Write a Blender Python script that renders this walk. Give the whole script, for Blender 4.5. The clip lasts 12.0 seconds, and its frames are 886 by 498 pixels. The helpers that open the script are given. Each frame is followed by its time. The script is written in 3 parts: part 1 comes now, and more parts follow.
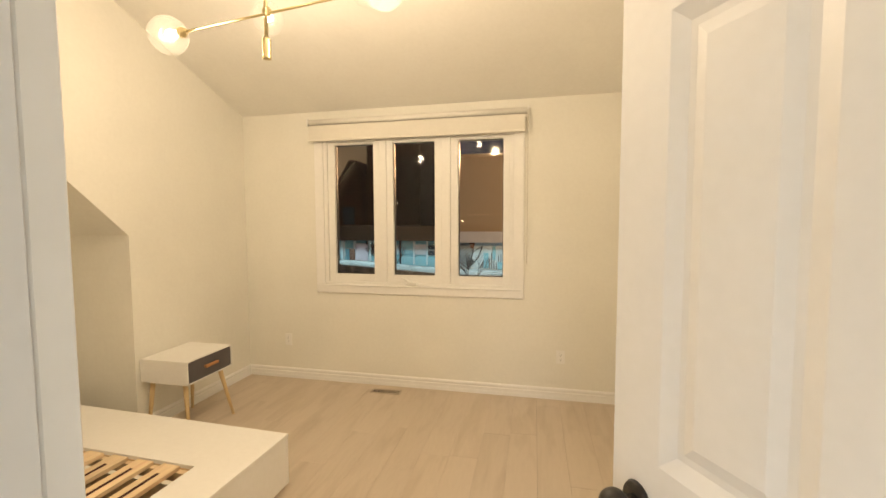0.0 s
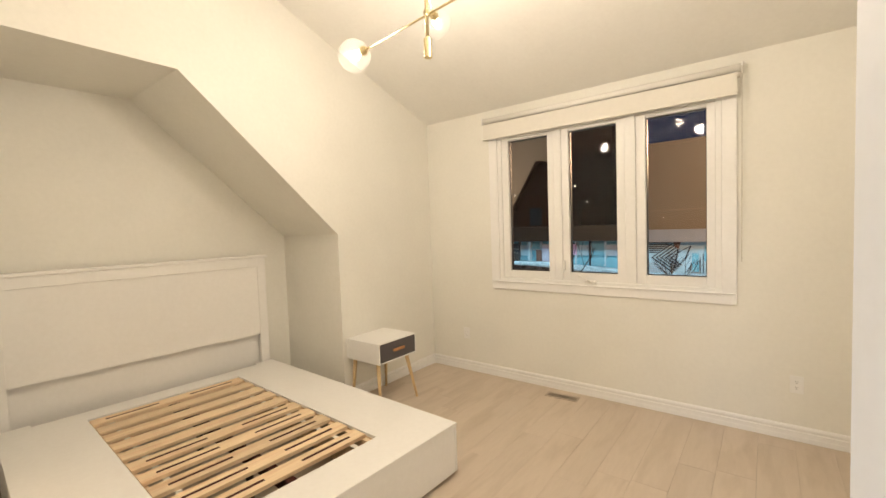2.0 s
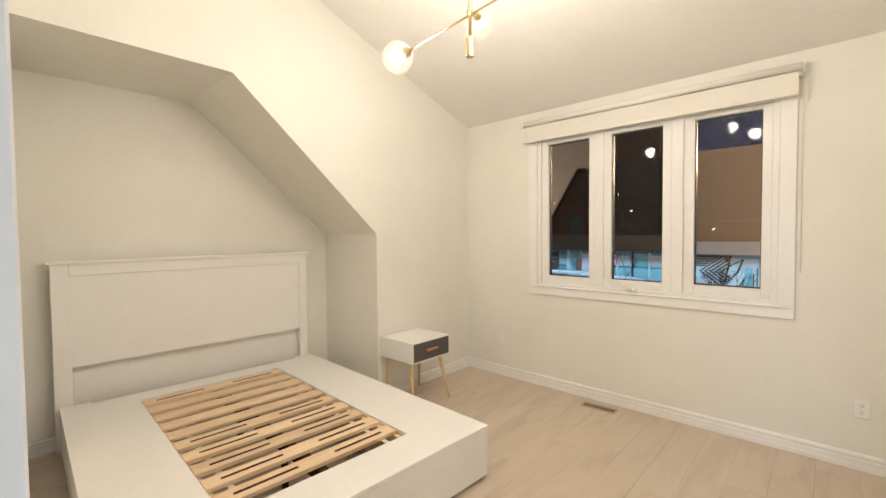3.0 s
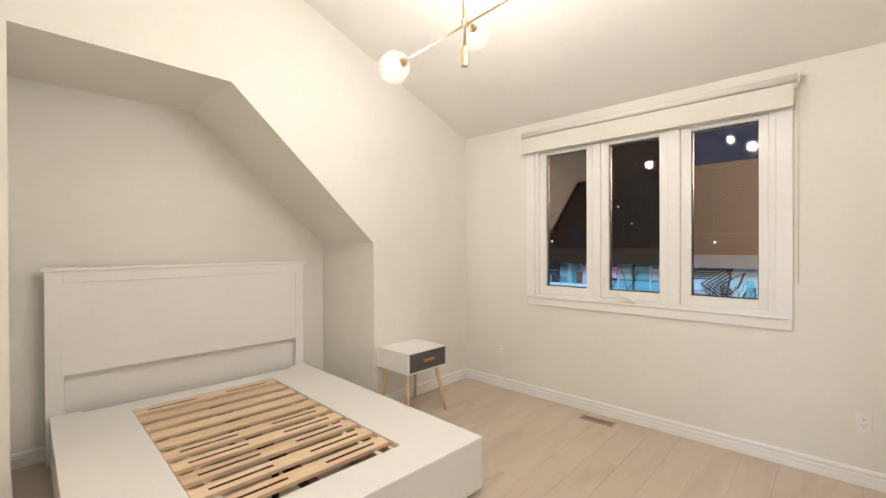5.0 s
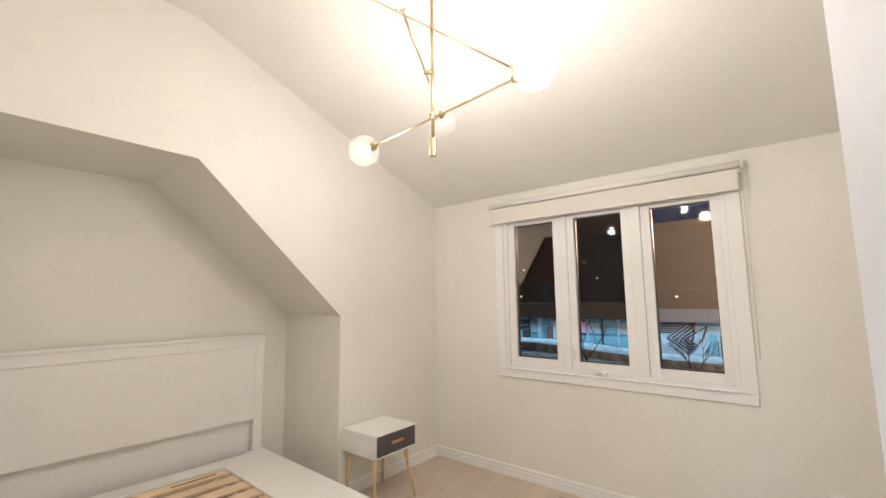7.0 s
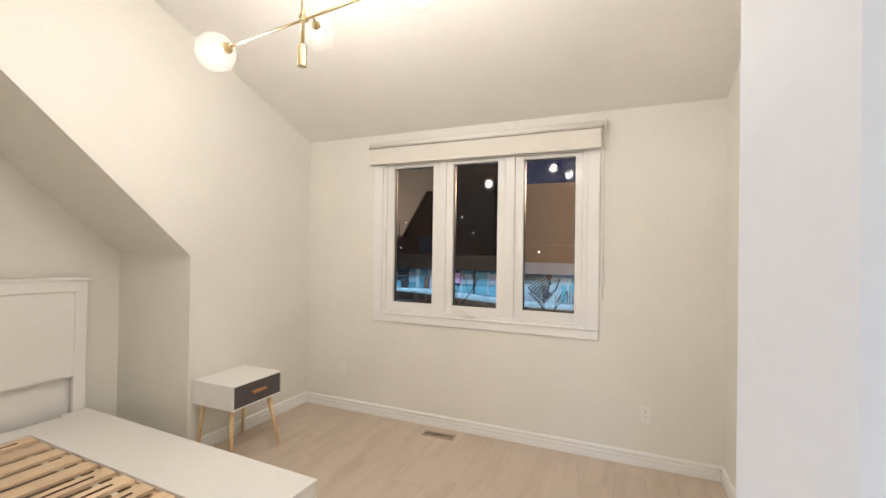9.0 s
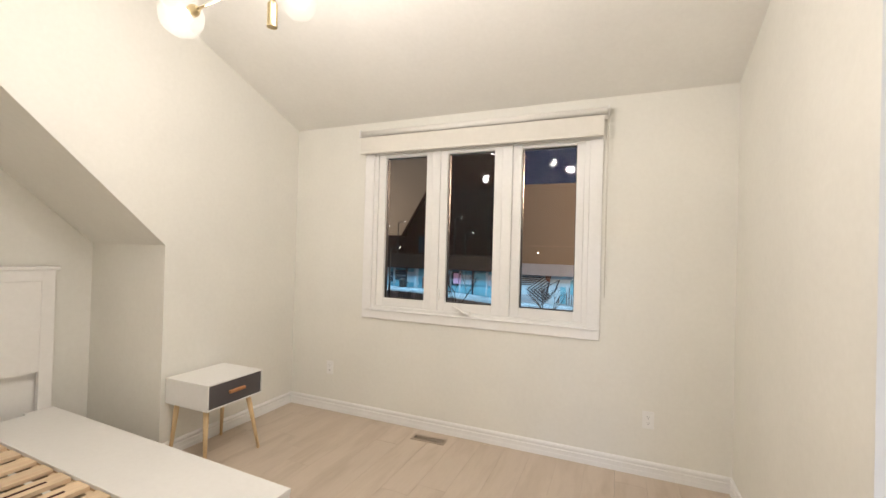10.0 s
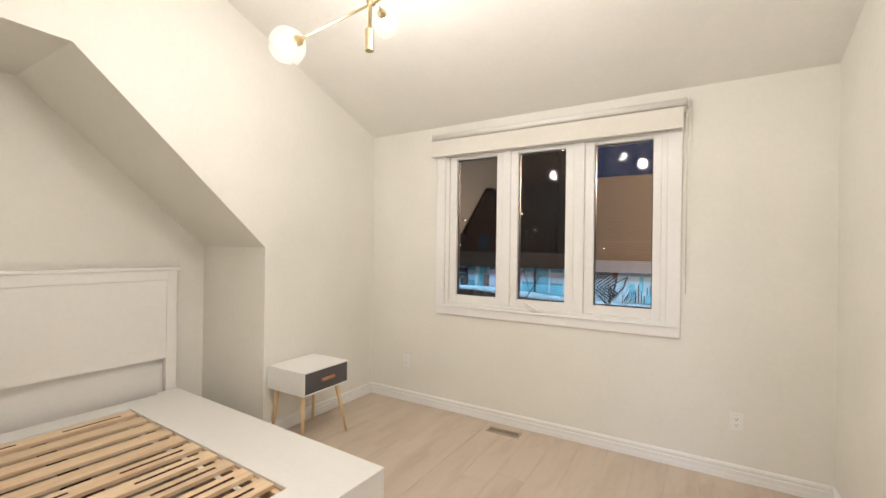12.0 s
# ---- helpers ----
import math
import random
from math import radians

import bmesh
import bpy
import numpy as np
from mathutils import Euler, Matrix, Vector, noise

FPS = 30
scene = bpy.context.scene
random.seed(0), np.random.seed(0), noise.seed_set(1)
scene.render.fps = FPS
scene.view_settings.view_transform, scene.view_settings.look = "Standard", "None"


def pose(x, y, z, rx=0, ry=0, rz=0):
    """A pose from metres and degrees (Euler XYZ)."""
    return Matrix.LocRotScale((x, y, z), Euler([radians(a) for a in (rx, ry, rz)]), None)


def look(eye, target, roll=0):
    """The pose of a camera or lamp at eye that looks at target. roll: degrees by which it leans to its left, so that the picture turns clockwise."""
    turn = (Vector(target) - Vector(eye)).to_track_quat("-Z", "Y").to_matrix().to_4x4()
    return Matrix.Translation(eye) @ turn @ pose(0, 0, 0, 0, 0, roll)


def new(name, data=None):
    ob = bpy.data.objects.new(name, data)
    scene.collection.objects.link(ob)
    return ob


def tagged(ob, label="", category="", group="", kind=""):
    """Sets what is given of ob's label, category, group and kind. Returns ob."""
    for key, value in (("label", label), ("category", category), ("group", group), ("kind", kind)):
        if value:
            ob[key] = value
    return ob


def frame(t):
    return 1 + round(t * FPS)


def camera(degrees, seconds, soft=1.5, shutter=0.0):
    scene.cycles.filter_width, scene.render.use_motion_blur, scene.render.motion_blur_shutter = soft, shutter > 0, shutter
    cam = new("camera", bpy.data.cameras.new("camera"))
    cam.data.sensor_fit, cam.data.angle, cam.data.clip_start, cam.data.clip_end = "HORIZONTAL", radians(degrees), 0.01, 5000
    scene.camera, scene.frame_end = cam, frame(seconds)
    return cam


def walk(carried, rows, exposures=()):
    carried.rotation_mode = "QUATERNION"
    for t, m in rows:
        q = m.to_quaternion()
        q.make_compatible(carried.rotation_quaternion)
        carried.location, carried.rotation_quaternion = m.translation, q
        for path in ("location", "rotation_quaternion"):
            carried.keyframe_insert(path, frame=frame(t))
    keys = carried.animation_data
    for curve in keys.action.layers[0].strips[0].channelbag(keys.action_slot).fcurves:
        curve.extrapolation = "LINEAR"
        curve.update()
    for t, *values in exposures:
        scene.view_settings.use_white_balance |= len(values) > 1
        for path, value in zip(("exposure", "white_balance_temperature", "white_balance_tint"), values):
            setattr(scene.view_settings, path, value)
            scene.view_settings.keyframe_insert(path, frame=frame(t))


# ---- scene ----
cam = camera(93.4, 12.0)
PATH = [
    (0, (2.825, -3.683, 1.543), (2.4, -1.733, 1.416), -0.2),
    (0.5, (2.802, -3.645, 1.519), (2.265, -1.725, 1.362), -1.2),
    (1, (2.831, -3.62, 1.501), (1.997, -1.807, 1.372), -0.5),
    (1.5, (2.888, -3.56, 1.504), (1.78, -1.898, 1.395), -1.0),
    (2, (2.9, -3.526, 1.482), (1.675, -1.948, 1.381), -2.0),
    (2.5, (2.887, -3.549, 1.456), (1.563, -2.051, 1.374), -1.5),
    (3, (2.904, -3.527, 1.444), (1.544, -2.062, 1.376), -0.5),
    (5, (2.924, -3.497, 1.421), (1.56, -2.035, 1.412), -0.2),
    (5.5, (2.917, -3.497, 1.461), (1.587, -2.005, 1.533), -0.6),
    (6, (2.916, -3.484, 1.519), (1.629, -1.96, 1.666), -0.9),
    (6.5, (2.916, -3.478, 1.555), (1.653, -1.939, 1.751), -0.9),
    (8.3, (2.899, -3.466, 1.611), (1.732, -1.872, 1.922), 0.8),
    (8.5, (2.882, -3.459, 1.606), (1.764, -1.814, 1.817), 0.4),
    (9, (2.871, -3.34, 1.514), (2.096, -1.497, 1.529), 0.9),
    (9.5, (2.847, -3.186, 1.48), (2.169, -1.304, 1.497), 2.3),
    (10, (2.85, -3.145, 1.459), (2.076, -1.301, 1.478), 1.6),
    (10.5, (2.817, -3.181, 1.463), (1.716, -1.511, 1.478), 0.0),
    (11, (2.782, -3.229, 1.458), (1.517, -1.681, 1.515), 0.8),
    (11.5, (2.802, -3.254, 1.461), (1.656, -1.615, 1.501), 1.1),
    (12, (2.804, -3.296, 1.462), (1.779, -1.579, 1.464), 0.8),
]
EXPOSURES = [(0.0, 0.64, 8900, 15.5), (0.8, 0.66, 8650, 15), (1.5, 0.72, 7650, 15), (2.5, 0.81, 6850, 14.5), (3.5, 0.81, 6420, 15.2), (5.0, 0.81, 6170, 15.5), (6.5, 0.69, 6150, 17), (8.5, 0.54, 6170, 17.5), (9.2, 0.77, 6120, 16), (12.0, 0.83, 6100, 15.5)]
walk(cam, [(t, look(eye, target, roll)) for t, eye, target, roll in PATH], EXPOSURES)

# ---- plan, in metres: x along the window wall, y towards the window, z up; the north-west floor corner is the origin ----
W, D = 3.54, 3.538                 # room width, depth
EAVE, RISE, FLAT = 2.59, 0.37, 3.50   # ceiling: height at the window wall, slope, flat top
Y_FLAT = -(FLAT - EAVE) / RISE
ALC_N, ALC_Z1, ALC_Y2, ALC_Z2, ALC_D, ALC_S, ALC_W = -1.25, 1.458, -2.42, 2.526, 0.83, 0.94, -3.455   # bed alcove
WX0, WX1, WZ0, WZ1 = 0.86, 2.655, 0.955, 2.33      # rough opening of the window
DX0, DX1, DH, DW = 2.60, 3.36, 2.05, 0.12          # door opening, south wall thickness
STREET = -3.0

# ---- world and light ----
world = bpy.data.worlds.new("night_sky")
scene.world = world
world.use_nodes = True
world.node_tree.nodes["Background"].inputs["Color"].default_value = (0.10, 0.16, 0.42, 1)
world.node_tree.nodes["Background"].inputs["Strength"].default_value = 0.06

BULB_WATTS = ((7.8, 13.5), (0.2, 0.2), (4.8, 2.4))      # both ends of the low, high and middle arm, unequal to even the light
BULB_COLOUR = (1.0, 0.92, 0.80)
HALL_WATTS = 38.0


def lamp(name, kind, m, watts, colour, **settings):
    data = bpy.data.lights.new(name, kind)
    data.energy, data.color = watts, colour
    if kind == "AREA":
        data.shape, data.size, data.size_y = "RECTANGLE", settings["size"][0], settings["size"][1]
    else:
        data.shadow_soft_size = settings.get("radius", 0.03)
    ob = new(name, data)
    ob.matrix_world = m
    return ob


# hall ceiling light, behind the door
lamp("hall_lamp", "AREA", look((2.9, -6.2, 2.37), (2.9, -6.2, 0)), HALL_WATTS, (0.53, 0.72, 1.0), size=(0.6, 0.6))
# unseen lamps added: cool strip under the fascia, warm points for the upper fronts
lamp("shop_front_fill", "AREA", look((-3.0, 20.5, 0.25), (-3.0, 19.9, -2.0)), 290, (0.42, 0.80, 1.0), size=(18, 0.3))
lamp("upper_front_fill", "POINT", pose(4.5, 13.0, 4.2), 1500, (1.0, 0.68, 0.42), radius=0.2)
lamp("upper_front_fill", "POINT", pose(-26.0, 33.0, 5.0), 2000, (1.0, 0.86, 0.70), radius=0.2)


# ---- materials ----
def nodes_of(name):
    mat = bpy.data.materials.new(name)
    mat.use_nodes = True
    nt = mat.node_tree
    return mat, nt, nt.nodes["Principled BSDF"]


def mapped(nt, scale, stretch=(1, 1, 1), space="Object"):
    tc = nt.nodes.new("ShaderNodeTexCoord")
    mp = nt.nodes.new("ShaderNodeMapping")
    mp.inputs["Scale"].default_value = [scale * v for v in stretch]
    nt.links.new(tc.outputs[space], mp.inputs["Vector"])
    return mp.outputs["Vector"]


def noise_of(nt, scale, stretch=(1, 1, 1), detail=4.0, rough=0.55):
    n = nt.nodes.new("ShaderNodeTexNoise")
    n.inputs["Scale"].default_value = 1.0
    n.inputs["Detail"].default_value = detail
    n.inputs["Roughness"].default_value = rough
    nt.links.new(mapped(nt, scale, stretch), n.inputs["Vector"])
    return n.outputs["Fac"]


def ramp_of(nt, fac, stops):
    r = nt.nodes.new("ShaderNodeValToRGB")
    while len(r.color_ramp.elements) < len(stops):
        r.color_ramp.elements.new(0.5)
    for e, (p, c) in zip(r.color_ramp.elements, stops):
        e.position, e.color = p, (*c, 1)
    nt.links.new(fac, r.inputs["Fac"])
    return r.outputs["Color"]


def blend(nt, a, b, fac, mode="MULTIPLY"):
    m = nt.nodes.new("ShaderNodeMix")
    m.data_type, m.blend_type = "RGBA", mode
    for value, socket in ((fac, m.inputs[0]), (a, m.inputs[6]), (b, m.inputs[7])):
        if hasattr(value, "is_output"):
            nt.links.new(value, socket)
        else:
            socket.default_value = value
    return m.outputs[2]


def bump_of(nt, bsdf, height, strength, distance):
    b = nt.nodes.new("ShaderNodeBump")
    b.inputs["Strength"].default_value, b.inputs["Distance"].default_value = strength, distance
    nt.links.new(height, b.inputs["Height"])
    nt.links.new(b.outputs["Normal"], bsdf.inputs["Normal"])


def painted(name, colour, rough=0.5, grain=260.0, relief=0.15, depth=0.0006, dirt=0.05):
    """Paint: a faint roller or brush grain, and a broad unevenness of tone."""
    mat, nt, bsdf = nodes_of(name)
    dark = [c * (1 - dirt) for c in colour]
    col = ramp_of(nt, noise_of(nt, 1.7, detail=5), [(0.3, dark), (0.7, colour)])
    col = blend(nt, col, ramp_of(nt, noise_of(nt, 34, detail=3), [(0.25, (0.965, 0.965, 0.96)), (0.75, (1, 1, 1))]), 1.0)
    nt.links.new(col, bsdf.inputs["Base Color"])
    bsdf.inputs["Roughness"].default_value = rough
    bump_of(nt, bsdf, noise_of(nt, grain, detail=3), relief, depth)
    return mat


def metal(name, colour, rough):
    mat, nt, bsdf = nodes_of(name)
    bsdf.inputs["Metallic"].default_value = 1.0
    col = ramp_of(nt, noise_of(nt, 60, (1, 1, 6)), [(0.3, [c * 0.88 for c in colour]), (0.7, colour)])
    nt.links.new(col, bsdf.inputs["Base Color"])
    r = ramp_of(nt, noise_of(nt, 90), [(0.3, (rough * 0.8,) * 3), (0.7, (rough * 1.25,) * 3)])
    nt.links.new(r, bsdf.inputs["Roughness"])
    return mat


def wood(name, light, dark, along, rough=0.5, spread=0.15, scale=9.0, draw=0.07, grain=0.8):
    """Grain drawn out along one axis, each piece a little different in tone."""
    mat, nt, bsdf = nodes_of(name)
    stretch = [1, 1, 1]
    info = nt.nodes.new("ShaderNodeObjectInfo")
    shift = nt.nodes.new("ShaderNodeVectorMath")
    shift.operation = "MULTIPLY_ADD"
    tc = nt.nodes.new("ShaderNodeTexCoord")
    comb = nt.nodes.new("ShaderNodeCombineXYZ")
    for k in range(3):
        nt.links.new(info.outputs["Random"], comb.inputs[k])
    shift.inputs[1].default_value = (37, 53, 71)
    nt.links.new(comb.outputs[0], shift.inputs[0])
    nt.links.new(tc.outputs["Object"], shift.inputs[2])
    stretch["xyz".index(along)] = draw
    outs = []
    for mult, det in ((scale, 6), (scale * 6, 4)):
        mp = nt.nodes.new("ShaderNodeMapping")
        mp.inputs["Scale"].default_value = [mult * v for v in stretch]
        nt.links.new(shift.outputs[0], mp.inputs["Vector"])
        n = nt.nodes.new("ShaderNodeTexNoise")
        n.inputs["Scale"].default_value, n.inputs["Detail"].default_value = 1.0, det
        n.inputs["Distortion"].default_value = 0.6
        nt.links.new(mp.outputs[0], n.inputs["Vector"])
        outs.append(n.outputs["Fac"])
    col = ramp_of(nt, outs[0], [(0.30, dark), (0.52, light)])
    fine = ramp_of(nt, outs[1], [(0.35, (0.90, 0.89, 0.88)), (0.6, (1, 1, 1))])
    col = blend(nt, col, fine, grain)
    tone = ramp_of(nt, info.outputs["Random"], [(0.0, (1 - spread,) * 3), (1.0, (1, 1, 1))])
    col = blend(nt, col, tone, 1.0)
    nt.links.new(col, bsdf.inputs["Base Color"])
    bsdf.inputs["Roughness"].default_value = rough
    bump_of(nt, bsdf, outs[1], 0.12, 0.0008)
    return mat


def plain(name, colour, rough=0.6, scale=6.0, spread=0.25):
    mat, nt, bsdf = nodes_of(name)
    col = ramp_of(nt, noise_of(nt, scale, detail=6), [(0.3, [c * (1 - spread) for c in colour]), (0.7, colour)])
    nt.links.new(col, bsdf.inputs["Base Color"])
    bsdf.inputs["Roughness"].default_value = rough
    bump_of(nt, bsdf, noise_of(nt, scale * 12), 0.2, 0.004)
    return mat


def mirror_share(nt, straight, grazing, power):
    """How much thin glass mirrors: little straight on, more at a glancing angle, alike on both faces."""
    lw = nt.nodes.new("ShaderNodeLayerWeight")
    lw.inputs["Blend"].default_value = 0.5
    p, m = nt.nodes.new("ShaderNodeMath"), nt.nodes.new("ShaderNodeMath")
    p.operation, m.operation = "POWER", "MULTIPLY_ADD"
    p.inputs[1].default_value = power
    m.inputs[1].default_value, m.inputs[2].default_value = grazing - straight, straight
    nt.links.new(lw.outputs["Facing"], p.inputs[0])
    nt.links.new(p.outputs[0], m.inputs[0])
    return m.outputs[0]


def pane_glass(name, tint=(1, 1, 1)):
    """Clear flat glass: see-through, with its mirror image by the angle."""
    mat, nt, bsdf = nodes_of(name)
    nt.nodes.remove(bsdf)
    clear = nt.nodes.new("ShaderNodeBsdfTransparent")
    clear.inputs["Color"].default_value = (*tint, 1)
    gloss = nt.nodes.new("ShaderNodeBsdfGlossy")
    gloss.inputs["Roughness"].default_value = 0.0
    share = mirror_share(nt, 0.021, 1.0, 5)
    mix = nt.nodes.new("ShaderNodeMixShader")
    nt.links.new(share, mix.inputs[0])
    nt.links.new(clear.outputs[0], mix.inputs[1])
    nt.links.new(gloss.outputs[0], mix.inputs[2])
    nt.links.new(mix.outputs[0], nt.nodes["Material Output"].inputs["Surface"])
    return mat


def globe_glass(name):
    """Thin, slightly milky lamp glass that takes the light of its bulb."""
    mat, nt, bsdf = nodes_of(name)
    nt.nodes.remove(bsdf)
    clear = nt.nodes.new("ShaderNodeBsdfTransparent")
    milk = nt.nodes.new("ShaderNodeBsdfTranslucent")
    milk.inputs["Color"].default_value = (0.95, 0.93, 0.9, 1)
    gloss = nt.nodes.new("ShaderNodeBsdfGlossy")
    gloss.inputs["Roughness"].default_value = 0.03
    share = mirror_share(nt, 0.02, 0.35, 4)
    m1, m2 = nt.nodes.new("ShaderNodeMixShader"), nt.nodes.new("ShaderNodeMixShader")
    m1.inputs[0].default_value = 0.012
    nt.links.new(clear.outputs[0], m1.inputs[1])
    nt.links.new(milk.outputs[0], m1.inputs[2])
    nt.links.new(share, m2.inputs[0])
    nt.links.new(m1.outputs[0], m2.inputs[1])
    nt.links.new(gloss.outputs[0], m2.inputs[2])
    nt.links.new(m2.outputs[0], nt.nodes["Material Output"].inputs["Surface"])
    return mat


def glowing(name, colour, strength):
    mat, nt, bsdf = nodes_of(name)
    bsdf.inputs["Base Color"].default_value = (*colour, 1)
    bsdf.inputs["Emission Color"].default_value = (*colour, 1)
    bsdf.inputs["Emission Strength"].default_value = strength
    return mat


WALL = painted("wall_paint", (0.892, 0.875, 0.808), 0.6, 55, 0.06, 0.0008)
CEIL = painted("ceiling_paint", (0.915, 0.90, 0.85), 0.8, 140, 0.3, 0.001)
TRIM = painted("trim_paint", (0.935, 0.925, 0.905), 0.35, 90, 0.08, 0.0004, 0.04)
DOORP = painted("door_paint", (0.84, 0.84, 0.84), 0.4, 120, 0.12, 0.0005, 0.05)
BEDP = painted("white_lacquer", (0.93, 0.915, 0.885), 0.35, 60, 0.05, 0.0003, 0.03)
VINYL = painted("window_vinyl", (0.91, 0.90, 0.875), 0.3, 50, 0.04, 0.0002, 0.03)
FABRIC = painted("blind_fabric", (0.84, 0.81, 0.74), 0.85, 900, 0.4, 0.0005, 0.04)
FLOORW = wood("floor_laminate", (0.645, 0.54, 0.435), (0.565, 0.462, 0.36), "y", 0.42, 0.04, 9.0, 0.16, 0.3)
SLATW = wood("pine_slat_wood", (0.94, 0.73, 0.49), (0.86, 0.585, 0.365), "y", 0.55, 0.18, 14.0)
LEGW = wood("beech_leg_wood", (0.80, 0.59, 0.33), (0.72, 0.50, 0.26), "z", 0.45, 0.08, 14.0)
PULLW = wood("orange_handle_wood", (0.52, 0.24, 0.10), (0.42, 0.18, 0.07), "y", 0.45, 0.05, 14.0)
GREYP = painted("grey_drawer_paint", (0.105, 0.095, 0.10), 0.5, 120, 0.1, 0.0004, 0.1)
BRASS = metal("satin_brass", (0.72, 0.60, 0.36), 0.32)
BLACK = plain("dark_metal", (0.02, 0.016, 0.014), 0.35, 30)
BROWNM = metal("bronze_register", (0.56, 0.47, 0.38), 0.45)
DARKIN = plain("dark_duct", (0.03, 0.025, 0.02), 0.8, 20)
PLATE = painted("white_plastic", (0.92, 0.91, 0.88), 0.35, 40, 0.03, 0.0002, 0.02)
STRAP = painted("white_webbing", (0.78, 0.74, 0.66), 0.8, 500, 0.3, 0.0005, 0.05)
ROLLW = painted("blind_backing", (0.90, 0.88, 0.83), 0.7, 700, 0.2, 0.0004, 0.03)
CHAIN = plain("bead_chain", (0.70, 0.66, 0.58), 0.4, 80, 0.2)
# dark red-brown: painted shade in the slat cuts, and the centre beam's own colour
DARKRED = plain("cut_shade_and_beam", (0.075, 0.018, 0.012), 0.9, 60, 0.3)
GLASS = pane_glass("window_glass")
GLOBE = globe_glass("lamp_glass")
BULB = glowing("bulb_glow", (1.0, 0.90, 0.74), 12.0)
SPARK = glowing("street_bulb_glow", (1.0, 0.85, 0.6), 14.0)
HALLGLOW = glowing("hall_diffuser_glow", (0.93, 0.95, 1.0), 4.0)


# ---- building blocks ----
def box(bm, x0, x1, y0, y1, z0, z1, bevel=0.0, seg=1):
    made = bmesh.ops.create_cube(bm, size=1.0)["verts"]
    for v in made:
        v.co = Vector((x0 + (v.co.x + 0.5) * (x1 - x0), y0 + (v.co.y + 0.5) * (y1 - y0), z0 + (v.co.z + 0.5) * (z1 - z0)))
    if bevel:
        bmesh.ops.bevel(bm, geom=list({e for v in made for e in v.link_edges}), offset=bevel, segments=seg, profile=0.5, affect="EDGES")
    return bm


def prism(bm, outline, way):
    """A flat outline, drawn out along a vector into a solid."""
    low = [bm.verts.new(p) for p in outline]
    high = [bm.verts.new(Vector(p) + Vector(way)) for p in outline]
    n = len(low)
    faces = [bm.faces.new(low[::-1]), bm.faces.new(high)]
    faces += [bm.faces.new((low[i], low[(i + 1) % n], high[(i + 1) % n], high[i])) for i in range(n)]
    bmesh.ops.recalc_face_normals(bm, faces=faces)
    return bm


def rod(bm, a, b, r0, r1=None, seg=16):
    """A round bar from a to b."""
    a, b = Vector(a), Vector(b)
    made = bmesh.ops.create_cone(bm, cap_ends=True, segments=seg, radius1=r0, radius2=r0 if r1 is None else r1, depth=(b - a).length)["verts"]
    turn = (b - a).to_track_quat("Z", "Y").to_matrix().to_4x4()
    bmesh.ops.transform(bm, matrix=Matrix.Translation((a + b) / 2) @ turn, verts=made)
    return bm


def ball(bm, c, r, u=24, v=16, squash=1.0):
    made = bmesh.ops.create_uvsphere(bm, u_segments=u, v_segments=v, radius=r)["verts"]
    bmesh.ops.transform(bm, matrix=Matrix.Translation(c) @ Matrix.Diagonal((1, 1, squash, 1)), verts=made)
    return bm


def mesh_of(name, bm, material, smooth=False):
    me = bpy.data.meshes.new(name)
    bm.to_mesh(me)
    bm.free()
    me.materials.append(material)
    if smooth:
        me.polygons.foreach_set("use_smooth", [True] * len(me.polygons))
    return me


def part(name, bm, material, parent=None, label="", smooth=False):
    ob = new(name, mesh_of(name, bm, material, smooth))
    ob.parent = parent
    return tagged(ob, label)


def thing(name, m, label, category, group="", kind=""):
    ob = new(name)
    ob.empty_display_size = 0.1
    ob.matrix_world = m
    return tagged(ob, label, category, group, kind)


def B():
    return bmesh.new()


def structure(name, bm, material, label, category):
    return tagged(part(name, bm, material), label, category, kind="structure")


# ---- the room ----
T = 0.14

bm = B()
for x0, x1, z0, z1 in ((-ALC_D - T, WX0, 0, EAVE), (WX1, W + T, 0, EAVE), (WX0, WX1, 0, WZ0), (WX0, WX1, WZ1, EAVE)):
    box(bm, x0, x1, 0, T, z0, z1)
structure("wall_north", bm, WALL, "cream painted wall with a three-part window", "wall")

bm = B()
top = lambda y: EAVE + RISE * -y
prism(bm, [(W, 0, 0), (W, 0, EAVE), (W, Y_FLAT, FLAT), (W, -D - DW, FLAT), (W, -D - DW, 0)], (T, 0, 0))
structure("wall_east", bm, WALL, "plain cream painted wall behind the open door", "wall")

# west wall, with the alcove cut under the roof slope
bm = B()
prism(bm, [(0, 0, 0), (0, 0, EAVE), (0, ALC_N, top(ALC_N)), (0, ALC_N, 0)], (-T, 0, 0))
prism(bm, [(0, ALC_N, ALC_Z1), (0, ALC_N, top(ALC_N)), (0, Y_FLAT, FLAT), (0, -D, FLAT), (0, -D, ALC_Z2), (0, ALC_Y2, ALC_Z2)], (-T, 0, 0))
structure("wall_west", bm, WALL, "cream wall with an alcove cut under a slope", "wall")

bm = B()
box(bm, -ALC_D, -T, ALC_N, ALC_N + T, 0, ALC_Z1)
structure("wall_alcove_side", bm, WALL, "cream side wall of the bed alcove", "wall")
bm = B()
box(bm, -ALC_S, 0, -D, ALC_W, 0, ALC_Z2)
structure("wall_alcove_south", bm, WALL, "cream south side of the bed alcove", "wall")
bm = B()
prism(bm, [(-ALC_D, 0, 0), (-ALC_D, ALC_N, 0), (-ALC_S, -D, 0), (-ALC_S, -D - DW, 0), (-ALC_S - T, -D - DW, 0), (-ALC_D - T, 0, 0)], (0, 0, ALC_Z2 + T))
